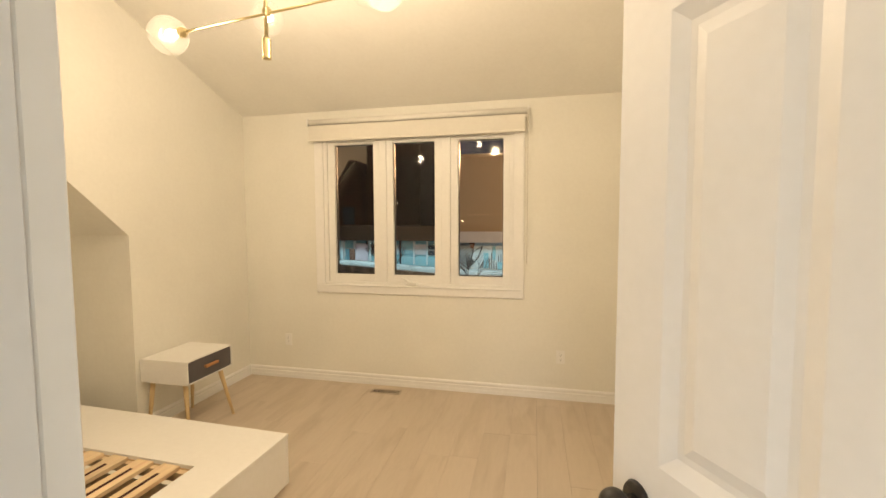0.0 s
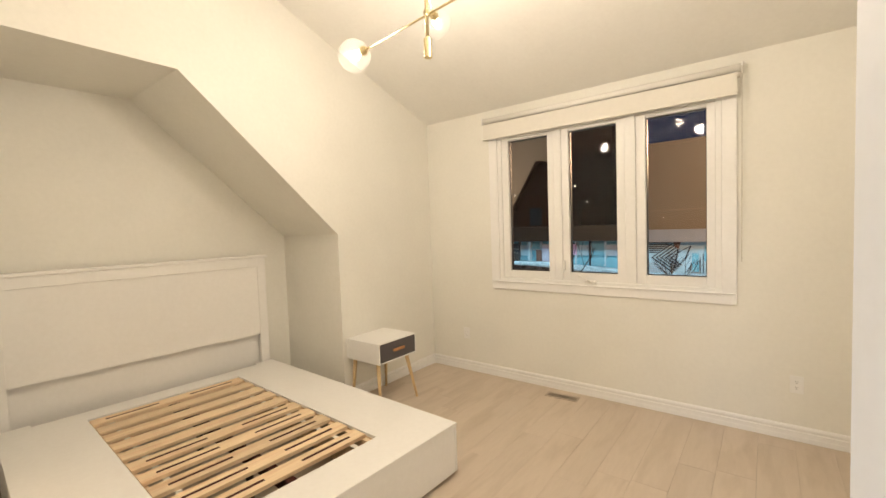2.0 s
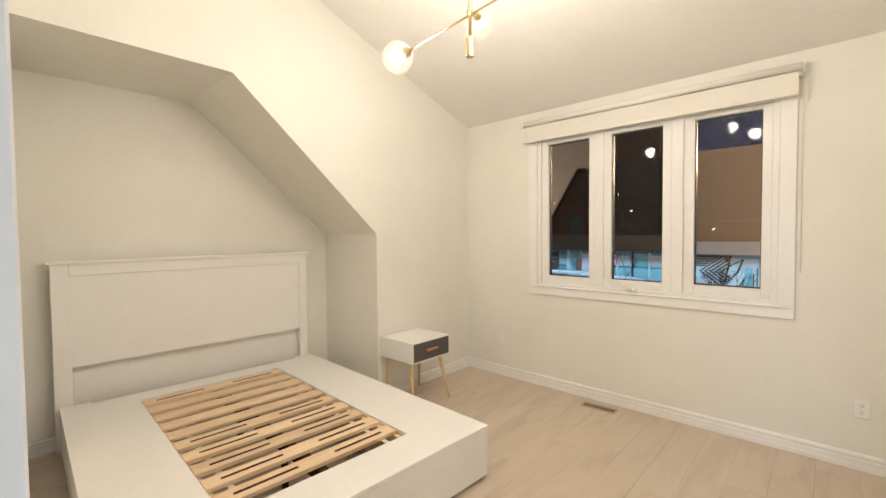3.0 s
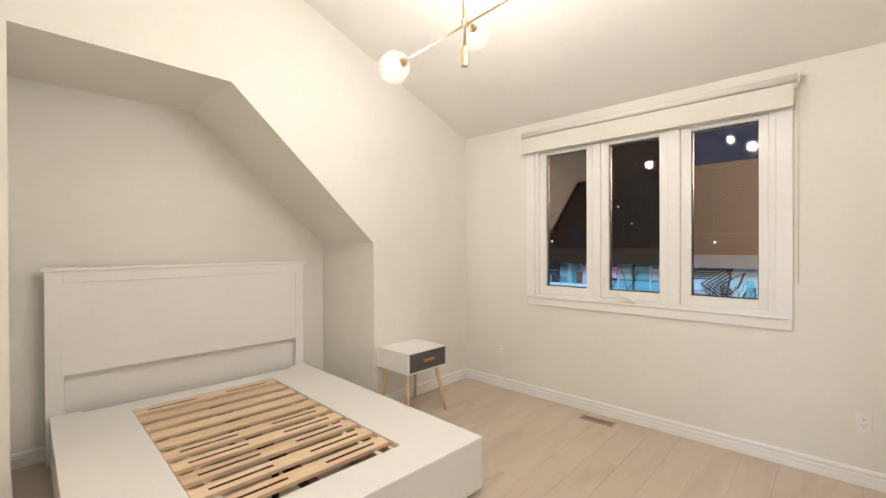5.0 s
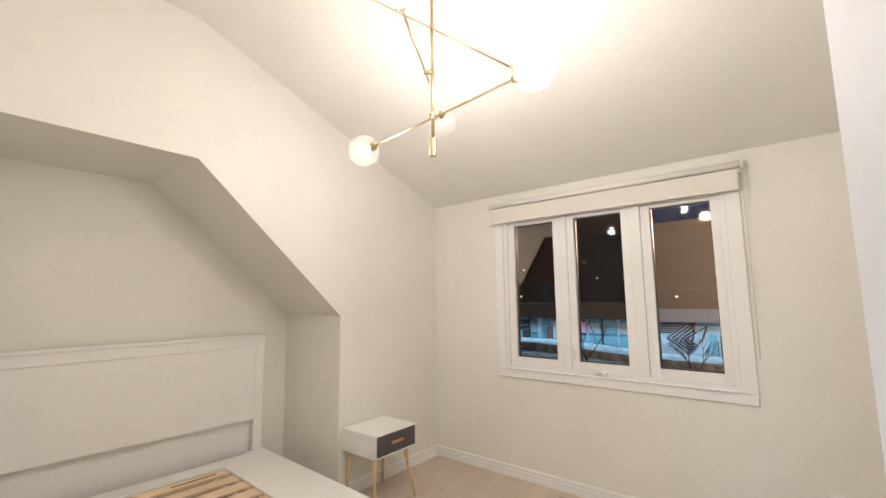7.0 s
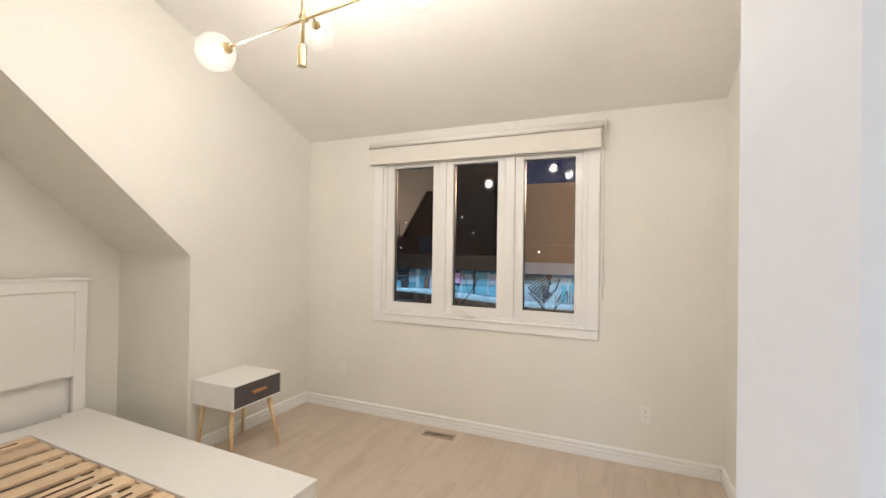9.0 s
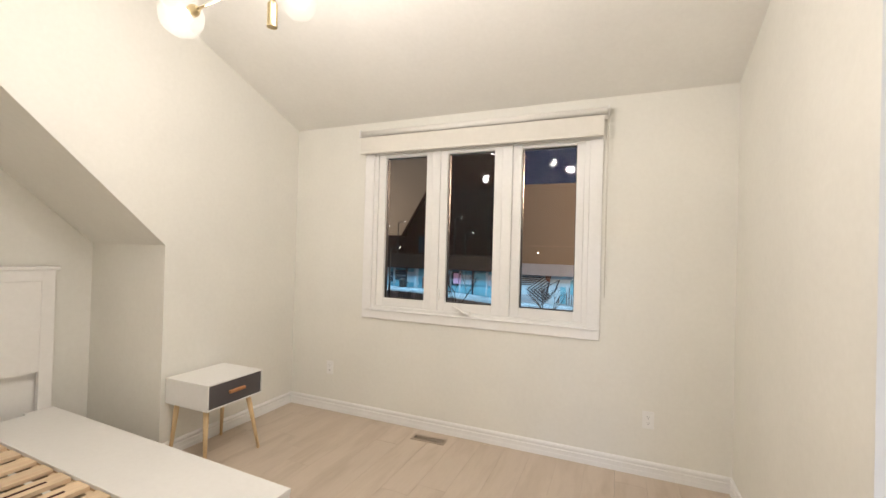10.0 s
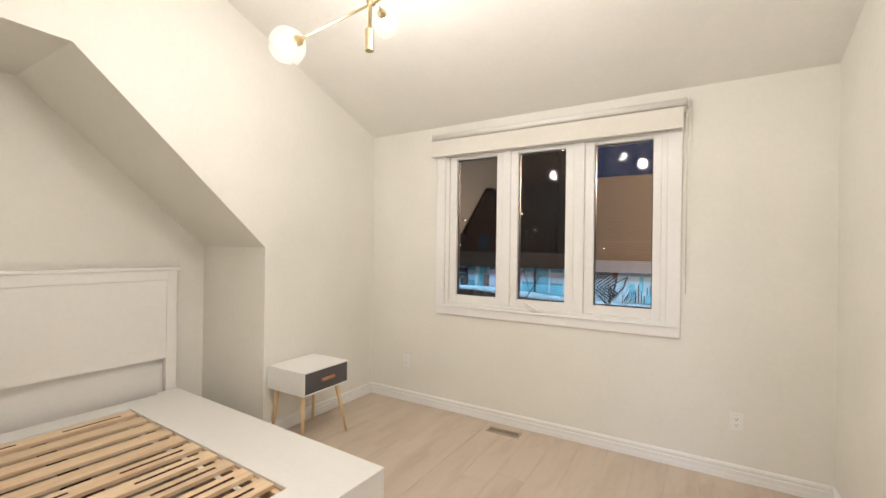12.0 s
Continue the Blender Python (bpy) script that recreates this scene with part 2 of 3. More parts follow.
structure("wall_alcove_back", bm, WALL, "cream back wall of the bed alcove", "wall")
bm = B()
prism(bm, [(-T, ALC_N + T, ALC_Z1), (-T, ALC_N, ALC_Z1), (-T, ALC_Y2, ALC_Z2), (-T, -D, ALC_Z2), (-T, -D, ALC_Z2 + T), (-T, ALC_Y2 + 0.1, ALC_Z2 + T), (-T, ALC_N + T, ALC_Z1 + T)], (-ALC_S + T - 0.02, 0, 0))
structure("ceiling_alcove", bm, WALL, "cream sloping and flat soffit of the bed alcove", "ceiling")

bm = B()
for x0, x1, z0, z1 in ((-ALC_S, DX0 - 0.02, 0, FLAT), (DX1 + 0.02, W, 0, FLAT), (DX0 - 0.02, DX1 + 0.02, DH + 0.02, FLAT)):
    box(bm, x0, x1, -D - DW, -D, z0, z1)
structure("wall_south", bm, WALL, "cream painted wall with the bedroom doorway", "wall")

bm = B()
prism(bm, [(-T, T, EAVE - RISE * T), (-T, Y_FLAT, FLAT), (-T, -D - DW, FLAT), (-T, -D - DW, FLAT + 0.1), (-T, Y_FLAT, FLAT + 0.1), (-T, T, EAVE - RISE * T + 0.1)], (W + 2 * T, 0, 0))
structure("ceiling", bm, CEIL, "cream painted ceiling that slopes up from the window", "ceiling")

bm = B()
box(bm, -ALC_S - T, W + T, -D - DW, T, -0.25, -0.012)
floor = structure("floor", bm, DARKIN, "pale greige laminate plank floor", "floor")

# hall behind the door
HX0, HX1, HY = 1.9, 4.2, -7.6
bm = B()
box(bm, HX0, HX1, HY, -D - DW, -0.25, 0)
structure("floor_hall", bm, FLOORW, "pale laminate floor of the hall", "floor")
bm = B()
box(bm, HX0 - T, HX0, HY - T, -D - DW, 0, 2.45)
structure("wall_hall_west", bm, WALL, "plain painted hall wall", "wall")
bm = B()
box(bm, HX1, HX1 + T, HY - T, -D - DW, 0, 2.45)
structure("wall_hall_east", bm, WALL, "plain painted hall wall", "wall")
bm = B()
box(bm, HX0, HX1, HY - T, HY, 0, 2.45)
structure("wall_hall_south", bm, WALL, "plain painted hall wall", "wall")
bm = B()
box(bm, HX0 - T, HX1 + T, HY - T, -D - DW, 2.45, 2.55)
structure("ceiling_hall", bm, CEIL, "plain hall ceiling", "ceiling")
bm = B()
box(bm, W + T, HX1, -D - DW, -D - DW + 0.1, 0, 2.45)
structure("wall_hall_north", bm, WALL, "plain painted hall wall", "wall")
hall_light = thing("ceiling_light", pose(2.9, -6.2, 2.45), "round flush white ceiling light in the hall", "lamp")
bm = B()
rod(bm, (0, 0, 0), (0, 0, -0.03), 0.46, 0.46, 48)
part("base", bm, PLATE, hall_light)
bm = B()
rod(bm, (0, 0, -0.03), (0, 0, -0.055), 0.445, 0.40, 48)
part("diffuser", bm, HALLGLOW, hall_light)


# baseboards: a stepped profile swept along straight runs
def baseboard(a, b, inward):
    """A run of moulded skirting from a to b, its face turned to inward."""
    bm = B()
    a, b, n = Vector((*a, 0)), Vector((*b, 0)), Vector((*inward, 0))
    prof = [(0.001, 0.0), (0.016, 0.0), (0.016, 0.030), (0.0145, 0.034), (0.0145, 0.062), (0.0095, 0.066), (0.0095, 0.072), (0.014, 0.077), (0.014, 0.088), (0.009, 0.097), (0.001, 0.101)]
    prism(bm, [a + n * d + Vector((0, 0, z)) for d, z in prof], b - a)
    return structure("baseboard", bm, TRIM, "white moulded baseboard along the cream wall", "baseboard")


baseboard((0, 0), (W, 0), (0, -1))
baseboard((0, -0.016), (0, ALC_N), (1, 0))
baseboard((0.016, ALC_N), (-ALC_D + 0.016, ALC_N), (0, -1))
baseboard((-ALC_D, ALC_N), (-ALC_S, ALC_W), (1, 0))
baseboard((-ALC_S + 0.018, ALC_W), (0, ALC_W), (0, 1))
baseboard((0.001, -D), (DX0 - 0.08, -D), (0, 1))
baseboard((W, -0.016), (W, -D), (-1, 0))


# ---- window ----
def window():
    w = tagged(new("window_1"), "white three-part window with dark night panes", "window", kind="structure")
    # casing boards round the opening
    bm = B()
    for x0, x1, z0, z1 in ((0.774, 0.862, 0.958, 2.32), (2.652, 2.74, 0.958, 2.32), (0.774, 2.74, 0.874, 0.958), (0.774, 2.74, 2.32, 2.40)):
        box(bm, x0, x1, -0.018, 0.0, z0, z1, 0.003)
    part("casing", bm, TRIM, w)
    # outer frame of the window set in the wall
    bm = B()
    for x0, x1, z0, z1 in ((0.862, 0.90, 0.957, 2.328), (2.615, 2.652, 0.957, 2.328), (0.90, 2.615, 0.957, 0.985), (0.90, 2.615, 2.30, 2.328), (1.42, 1.49, 0.985, 2.30), (2.01, 2.09, 0.985, 2.30)):
        box(bm, x0, x1, -0.006, 0.12, z0, z1, 0.003)
    part("window_frame", bm, VINYL, w)
    bm = B()
    box(bm, 0.80, 2.714, -0.03, -0.0185, 0.945, 0.957, 0.003)
    part("window_sill", bm, TRIM, w)
    for x0, x1, px0, px1, opens, skew in ((0.90, 1.42, 0.967, 1.358, 0, -1.2), (1.49, 2.01, 1.553, 1.946, 1, -1.8), (2.09, 2.615, 2.160, 2.560, 0, -1.3)):
        y = 0.012 if not opens else 0.004
        bm = B()
        for a, b, c, d in ((x0, px0, 0.985, 2.30), (px1, x1, 0.985, 2.30), (px0, px1, 0.985, 1.056), (px0, px1, 2.272, 2.30)):
            box(bm, a, b, y, y + 0.06, c, d, 0.003)
        sash = part("sash", bm, VINYL, w)
        bm = B()
        for a, b, c, d in ((px0, px0 + 0.006, 1.056, 2.272), (px1 - 0.006, px1, 1.056, 2.272), (px0 + 0.006, px1 - 0.006, 1.056, 1.062), (px0 + 0.006, px1 - 0.006, 2.266, 2.272)):
            box(bm, a, b, y + 0.030, y + 0.0605, c, d)
        part("gasket", bm, BLACK, sash)
        bm = B()
        box(bm, px0 + 0.004, px1 - 0.004, y + 0.036, y + 0.040, 1.06, 2.268)
        # glass set a little out of true, as its mirror images show
        bmesh.ops.rotate(bm, cent=((px0 + px1) / 2, y + 0.038, 1.66), matrix=Matrix.Rotation(radians(skew), 3, "Z"), verts=bm.verts)
        pane = part("pane", bm, GLASS, sash)
        pane.visible_shadow = False
    # casement crank and latch
    bm = B()
    box(bm, 1.68, 1.78, -0.03, -0.0065, 0.972, 0.998, 0.006, 2)
    rod(bm, (1.735, -0.028, 0.99), (1.735, -0.05, 0.995), 0.008)
    rod(bm, (1.735, -0.046, 0.995), (1.655, -0.05, 1.035), 0.006)
    ball(bm, (1.652, -0.052, 1.038), 0.011, 12, 8)
    part("crank_handle", bm, PLATE, w, "white folding crank", True)
    bm = B()
    box(bm, 1.497, 1.515, -0.016, 0.0035, 1.08, 1.16, 0.004)
    part("latch", bm, PLATE, w)
    return w


window()


def roller_blind():
    b = thing("roller_blind", pose(1.7575, 0, 2.30), "rolled-up beige fabric roller blind above the window", "blind")
    h = 1.0065
    bm = B()
    rod(bm, (-h, -0.050, 0.180), (h, -0.050, 0.180), 0.026, None, 24)
    part("fabric_roll", bm, ROLLW, b, "", True)
    bm = B()
    box(bm, -h + 0.004, h - 0.02, -0.074, -0.070, 0.02, 0.145)
    part("fabric", bm, FABRIC, b)
    bm = B()
    box(bm, -h + 0.004, h - 0.02, -0.079, -0.066, 0.0, 0.020, 0.003)
    part("bottom_bar", bm, FABRIC, b)
    bm = B()
    box(bm, -h, h, -0.040, -0.0185, 0.120, 0.152, 0.002)
    part("head_rail", bm, FABRIC, b)
    for x in (-h - 0.012, h):
        bm = B()
        box(bm, x, x + 0.012, -0.082, -0.0185, 0.145, 0.210, 0.003)
        part("end_bracket", bm, PLATE, b)
    bm = B()
    rod(bm, (h + 0.001, -0.090, 0.18), (h + 0.001, -0.03, -1.12), 0.0018, None, 8)
    rod(bm, (h + 0.009, -0.086, 0.18), (h + 0.004, -0.03, -1.12), 0.0018, None, 8)
    part("chain", bm, CHAIN, b)
    return b


roller_blind()


# ---- door ----
def door_frame():
    f = tagged(new("door_frame"), "white painted door frame with worn edges", "door frame", kind="structure")
    for name, x0, x1 in (("jamb", DX0 - 0.02, DX0), ("jamb", DX1, DX1 + 0.02)):
        bm = B()
        box(bm, x0, x1, -D - DW - 0.004, -D, 0, DH, 0.001)
        part(name, bm, DOORP, f)
    bm = B()
    box(bm, DX0 - 0.02, DX1 + 0.02, -D - DW - 0.004, -D + 0.004, DH, DH + 0.02, 0.003)
    part("head_jamb", bm, DOORP, f)
    for y0, y1 in ((-D + 0.0005, -D + 0.020), (-D - DW - 0.018, -D - DW - 0.0005)):
        for x0, x1 in ((DX0 - 0.085, DX0 - 0.001), (DX1 + 0.006, DX1 + 0.085)):
            bm = B()
            box(bm, x0, x1, y0, y1, 0, DH + 0.006, 0.0015)
            part("casing", bm, TRIM, f)
        bm = B()
        box(bm, DX0 - 0.085, DX1 + 0.085, y0, y1, DH + 0.0065, DH + 0.085, 0.004, 2)
        part("head_casing", bm, TRIM, f)


door_frame()


def door():
    """Moulded four-panel door, hinge at the local origin, leaf along local -x, its hall face at local -y."""
    d = tagged(new("door_1"), "white moulded four-panel door standing open", "door", kind="structure")
    wide, high, thick = 0.775, 2.03, 0.035
    d.matrix_world = pose(DX1 - 0.003, -3.52, 0.008, 0, 0, -61.0)
    xs = (-wide + 0.11, -wide / 2 - 0.045, -wide / 2 + 0.045, -0.11)
    zs = (0.20, 0.88, 1.12, 1.87)
    bm = B()
    box(bm, -wide, xs[0], 0, thick, 0, high)
    box(bm, xs[3], 0, 0, thick, 0, high)
    box(bm, xs[1], xs[2], 0, thick, zs[0], zs[3])
    for z0, z1 in ((0, zs[0]), (zs[3], high)):
        box(bm, xs[0], xs[3], 0, thick, z0, z1)
    for x0, x1 in ((xs[0], xs[1]), (xs[2], xs[3])):
        box(bm, x0, x1, 0, thick, zs[1], zs[2])
    part("leaf", bm, DOORP, d)
    for x0, x1 in ((xs[0], xs[1]), (xs[2], xs[3])):
        for z0, z1 in ((zs[0], zs[1]), (zs[2], zs[3])):
            bm = B()
            for face, sign in ((0.0, 1), (thick, -1)):
                rings = []
                for inset, depth in ((0.0, 0.0), (0.010, 0.004), (0.028, 0.011), (0.040, 0.011), (0.062, 0.004)):
                    y = face + sign * depth
                    rings.append([bm.verts.new(p) for p in ((x0 + inset, y, z0 + inset), (x1 - inset, y, z0 + inset), (x1 - inset, y, z1 - inset), (x0 + inset, y, z1 - inset))])
                for r0, r1 in zip(rings, rings[1:]):
                    for i in range(4):
                        bm.faces.new((r0[i], r0[(i + 1) % 4], r1[(i + 1) % 4], r1[i]))
                bm.faces.new(rings[-1])
            bmesh.ops.recalc_face_normals(bm, faces=bm.faces)
            part("panel", bm, DOORP, d)
    for sign, y in ((-1, 0.0), (1, thick)):
        bm = B()
        rod(bm, (-wide + 0.065, y, 1.035), (-wide + 0.065, y + sign * 0.008, 1.035), 0.032, 0.028, 24)
        rod(bm, (-wide + 0.065, y + sign * 0.008, 1.035), (-wide + 0.065, y + sign * 0.035, 1.035), 0.011, 0.011)
        ball(bm, (-wide + 0.065, y + sign * 0.05, 1.035), 0.027, 20, 14)
        part("door_knob", bm, BLACK, d, "dark bronze round knob", True)
    for z in (0.25, 1.05, 1.8):
        bm = B()
        rod(bm, (0.002, thick + 0.004, z - 0.045), (0.002, thick + 0.004, z + 0.045), 0.006)
        part("hinge", bm, BLACK, d)


door()


# ---- bed ----
def platform_bed():
    """Local x runs from the headboard to the foot, y across; the origin is under the foot's north corner."""
    b = thing("platform_bed", pose(1.437, -1.567, 0, 0, 0, -2.0), "white platform bed with headboard and bare wooden slats", "bed")
    wide, high, back = 1.775, 0.318, -2.19
    ox0, ox1, oy0, oy1 = -1.98, -0.262, -1.37, -0.405     # slat opening
    deck = 0.022
    # one board with the slat opening cut out and a shallow notch before the headboard
    bm = B()
    notch = 0.045
    outer = [(0, 0), (0, -wide), (back, -wide), (back, -wide + 0.16), (back + notch, -wide + 0.16), (back + notch, -0.16), (back, -0.16), (back, 0)]
    hole = [(ox1, oy1), (ox1, oy0), (ox0, oy0), (ox0, oy1)]
    quads = ([outer[0], outer[1], hole[1], hole[0]], [outer[1], outer[2], outer[3], outer[4], hole[2], hole[1]], [outer[4], outer[5], hole[3], hole[2]], [outer[5], outer[6], outer[7], outer[0], hole[0], hole[3]])
    at = {}
    for q in quads:
        for p in q:
            for z in (high - deck, high):
                if (p, z) not in at:
                    at[p, z] = bm.verts.new((*p, z))
        bm.faces.new([at[p, high] for p in q])
        bm.faces.new([at[p, high - deck] for p in q[::-1]])
    for ring in (outer, hole):
        for p, q in zip(ring, ring[1:] + ring[:1]):
            bm.faces.new((at[p, high], at[q, high], at[q, high - deck], at[p, high - deck]))
    bmesh.ops.recalc_face_normals(bm, faces=bm.faces)
    sharp = [e for e in bm.edges if len(e.link_faces) == 2 and e.calc_face_angle() > 1.0]
    bmesh.ops.bevel(bm, geom=sharp, offset=0.003, segments=2, profile=0.5, affect="EDGES")
    part("deck", bm, BEDP, b)
    for name, x0, x1, y0, y1 in (("side_rail", back, -0.002, -0.022, -0.002), ("side_rail", back, -0.002, -wide + 0.002, -wide + 0.022), ("foot_rail", -0.022, -0.002, -wide + 0.022, -0.022)):
        bm = B()
        box(bm, x0, x1, y0, y1, 0.022, high - deck, 0.002)
        part(name, bm, BEDP, b)
    bm = B()
    box(bm, back + 0.1, -0.045, -wide + 0.045, -wide + 0.06, 0, 0.06)
    box(bm, back + 0.1, -0.045, -0.06, -0.045, 0, 0.06)
    box(bm, -0.06, -0.045, -wide + 0.06, -0.06, 0, 0.06)
    part("plinth", bm, BEDP, b)
    # inner box round the slats, lower than the deck
    for x0, x1, y0, y1 in ((ox0 - 0.02, ox1 + 0.02, oy1, oy1 + 0.018), (ox0 - 0.02, ox1 + 0.02, oy0 - 0.018, oy0), (ox0 - 0.02, ox0, oy0, oy1), (ox1, ox1 + 0.02, oy0, oy1)):
        bm = B()
        box(bm, x0, x1, y0, y1, 0.05, high - deck)
        part("inner_rail", bm, SLATW, b)
    # ten slats, most with two long cuts, joined by webbing
    n, sw, lead = 10, 0.102, 0.022
    pitch = (ox1 - ox0 - lead - 0.085 - sw) / (n - 1)
    half = (oy1 - oy0) / 2 - 0.006
    cut, c0, c1 = 0.022, 0.10, half - 0.075
    meshes = []
    for with_cuts in (True, False):
        bm = B()
        if with_cuts:
            box(bm, 0, (sw - cut) / 2, -half, half, -0.02, 0)
            box(bm, (sw + cut) / 2, sw, -half, half, -0.02, 0)
            for y0, y1 in ((-half, -c1), (-c0, c0), (c1, half)):
                box(bm, (sw - cut) / 2, (sw + cut) / 2, y0, y1, -0.02, 0)
        else:
            box(bm, 0, sw, -half, half, -0.02, 0, 0.002)
        meshes.append(mesh_of("slat", bm, SLATW))
    # dark strips laid in the cuts in place of the shade below the slats
    bm = B()
    box(bm, (sw - cut) / 2, (sw + cut) / 2, c0, c1, -0.018, -0.0015)
    cut_dark = mesh_of("cut_shade", bm, DARKRED)
    for i in range(n):
        s = new("slat", meshes[1 if 1 <= i <= 4 else 0])
        s.parent = b
        s.location = (ox0 + lead + i * pitch, (oy0 + oy1) / 2, high - 0.007)
        if not 1 <= i <= 4:
            for shift in (0.0, -c0 - c1):
                f = new("cut_shade", cut_dark)
                f.parent, f.location = s, (0, shift, 0)
    # ledges under the slat ends, webbing, dark centre beam on legs
    for y0, y1 in ((oy0, oy0 + 0.03), (oy1 - 0.03, oy1)):
        bm = B()
        box(bm, ox0, ox1, y0, y1, high - 0.075, high - 0.0285, 0.002)
        part("ledge", bm, SLATW, b)
    for y in (oy0 + 0.105, oy1 - 0.105):
        bm = B()
        box(bm, ox0 + 0.004, ox1 - 0.004, y - 0.014, y + 0.014, high - 0.031, high - 0.0275)
        part("webbing", bm, STRAP, b)
    bm = B()
    yc = (oy0 + oy1) / 2
    box(bm, ox0, ox1, yc - 0.025, yc + 0.025, high - 0.10, high - 0.033, 0.003)
    part("centre_beam", bm, DARKRED, b)
    for x in (0.5, 1.2):
        bm = B()
        rod(bm, (ox0 + x, yc, 0), (ox0 + x, yc, high - 0.10), 0.02, None, 12)
        part("support_leg", bm, BLACK, b)
    # headboard: two posts, top rail with a cap, recessed panel, open slot above the deck
    hx0, hx1 = back - 0.045, back - 0.003
    ny, sy = -0.012, -wide - 0.02
    for y0, y1 in ((ny - 0.075, ny), (sy, sy + 0.092)):
        bm = B()
        box(bm, hx0, hx1, y0, y1, 0, 1.268, 0.002)
        part("headboard_post", bm, BEDP, b)
    bm = B()
    box(bm, hx0, hx1 + 0.006, sy + 0.092, ny - 0.075, 1.19, 1.268, 0.002)
    part("top_rail", bm, BEDP, b)
    bm = B()
    box(bm, hx0 + 0.004, hx1 - 0.005, sy + 0.092, ny - 0.075, 0.574, 1.19)
    part("headboard_panel", bm, BEDP, b)
    bm = B()
    box(bm, hx0 - 0.032, hx0 - 0.024, sy + 0.05, ny - 0.04, 0.10, 0.64)
    part("lower_board", bm, BEDP, b)
    bm = B()
    box(bm, hx0 - 0.01, hx1 + 0.018, sy - 0.02, ny + 0.02, 1.268, 1.292, 0.004, 2)
    part("cap", bm, BEDP, b)


platform_bed()


# ---- nightstand ----
def nightstand():
    n = thing("nightstand", pose(0.01, -0.995, 0, 0, 0, 0.5), "white nightstand with grey drawer on splayed beech legs", "nightstand")
    d, w, z0, z1 = 0.405, 0.456, 0.377, 0.551
    bm = B()
    t = 0.009
    box(bm, 0, d, -w / 2, w / 2, z1 - t, z1, 0.003, 2)
    box(bm, 0, d, -w / 2, w / 2, z0, z0 + t, 0.003, 2)
    box(bm, 0, d, -w / 2, -w / 2 + t, z0 + t, z1 - t)
    box(bm, 0, d, w / 2 - t, w / 2, z0 + t, z1 - t)
    box(bm, 0, t, -w / 2 + t, w / 2 - t, z0 + t, z1 - t)
    part("body", bm, BEDP, n, "white lacquered case")
    bm = B()
    box(bm, d - 0.022, d - 0.006, -w / 2 + t + 0.002, w / 2 - t - 0.002, z0 + t + 0.002, z1 - t - 0.002, 0.002)
    drawer = part("drawer_front", bm, GREYP, n, "matt dark grey drawer front")
    bm = B()
    box(bm, d - 0.006, d + 0.016, -0.065, 0.065, 0.456, 0.478, 0.005, 2)
    part("handle", bm, PULLW, drawer, "orange-brown wooden bar pull")
    for sx, sy in ((1, 1), (1, -1), (-1, 1), (-1, -1)):
        reach = {(1, 1): (0.152, 0.166), (1, -1): (0.188, 0.235), (-1, 1): (0.182, 0.2), (-1, -1): (0.184, 0.207)}[sx, sy]
        topp = (d / 2 + sx * (d / 2 - 0.06), sy * reach[0], z0)
        foot = ({(1, 1): 0.445, (1, -1): 0.405}.get((sx, sy), 0.03), sy * reach[1], 0.012)
        bm = B()
        rod(bm, topp, foot, 0.018, 0.010, 16)
        leg = part("leg", bm, LEGW, n, "", True)
        bm = B()
        rod(bm, (foot[0], foot[1], 0.014), (foot[0], foot[1], 0.0), 0.011, 0.011, 12)
        part("foot_pad", bm, LEGW, leg)


nightstand()


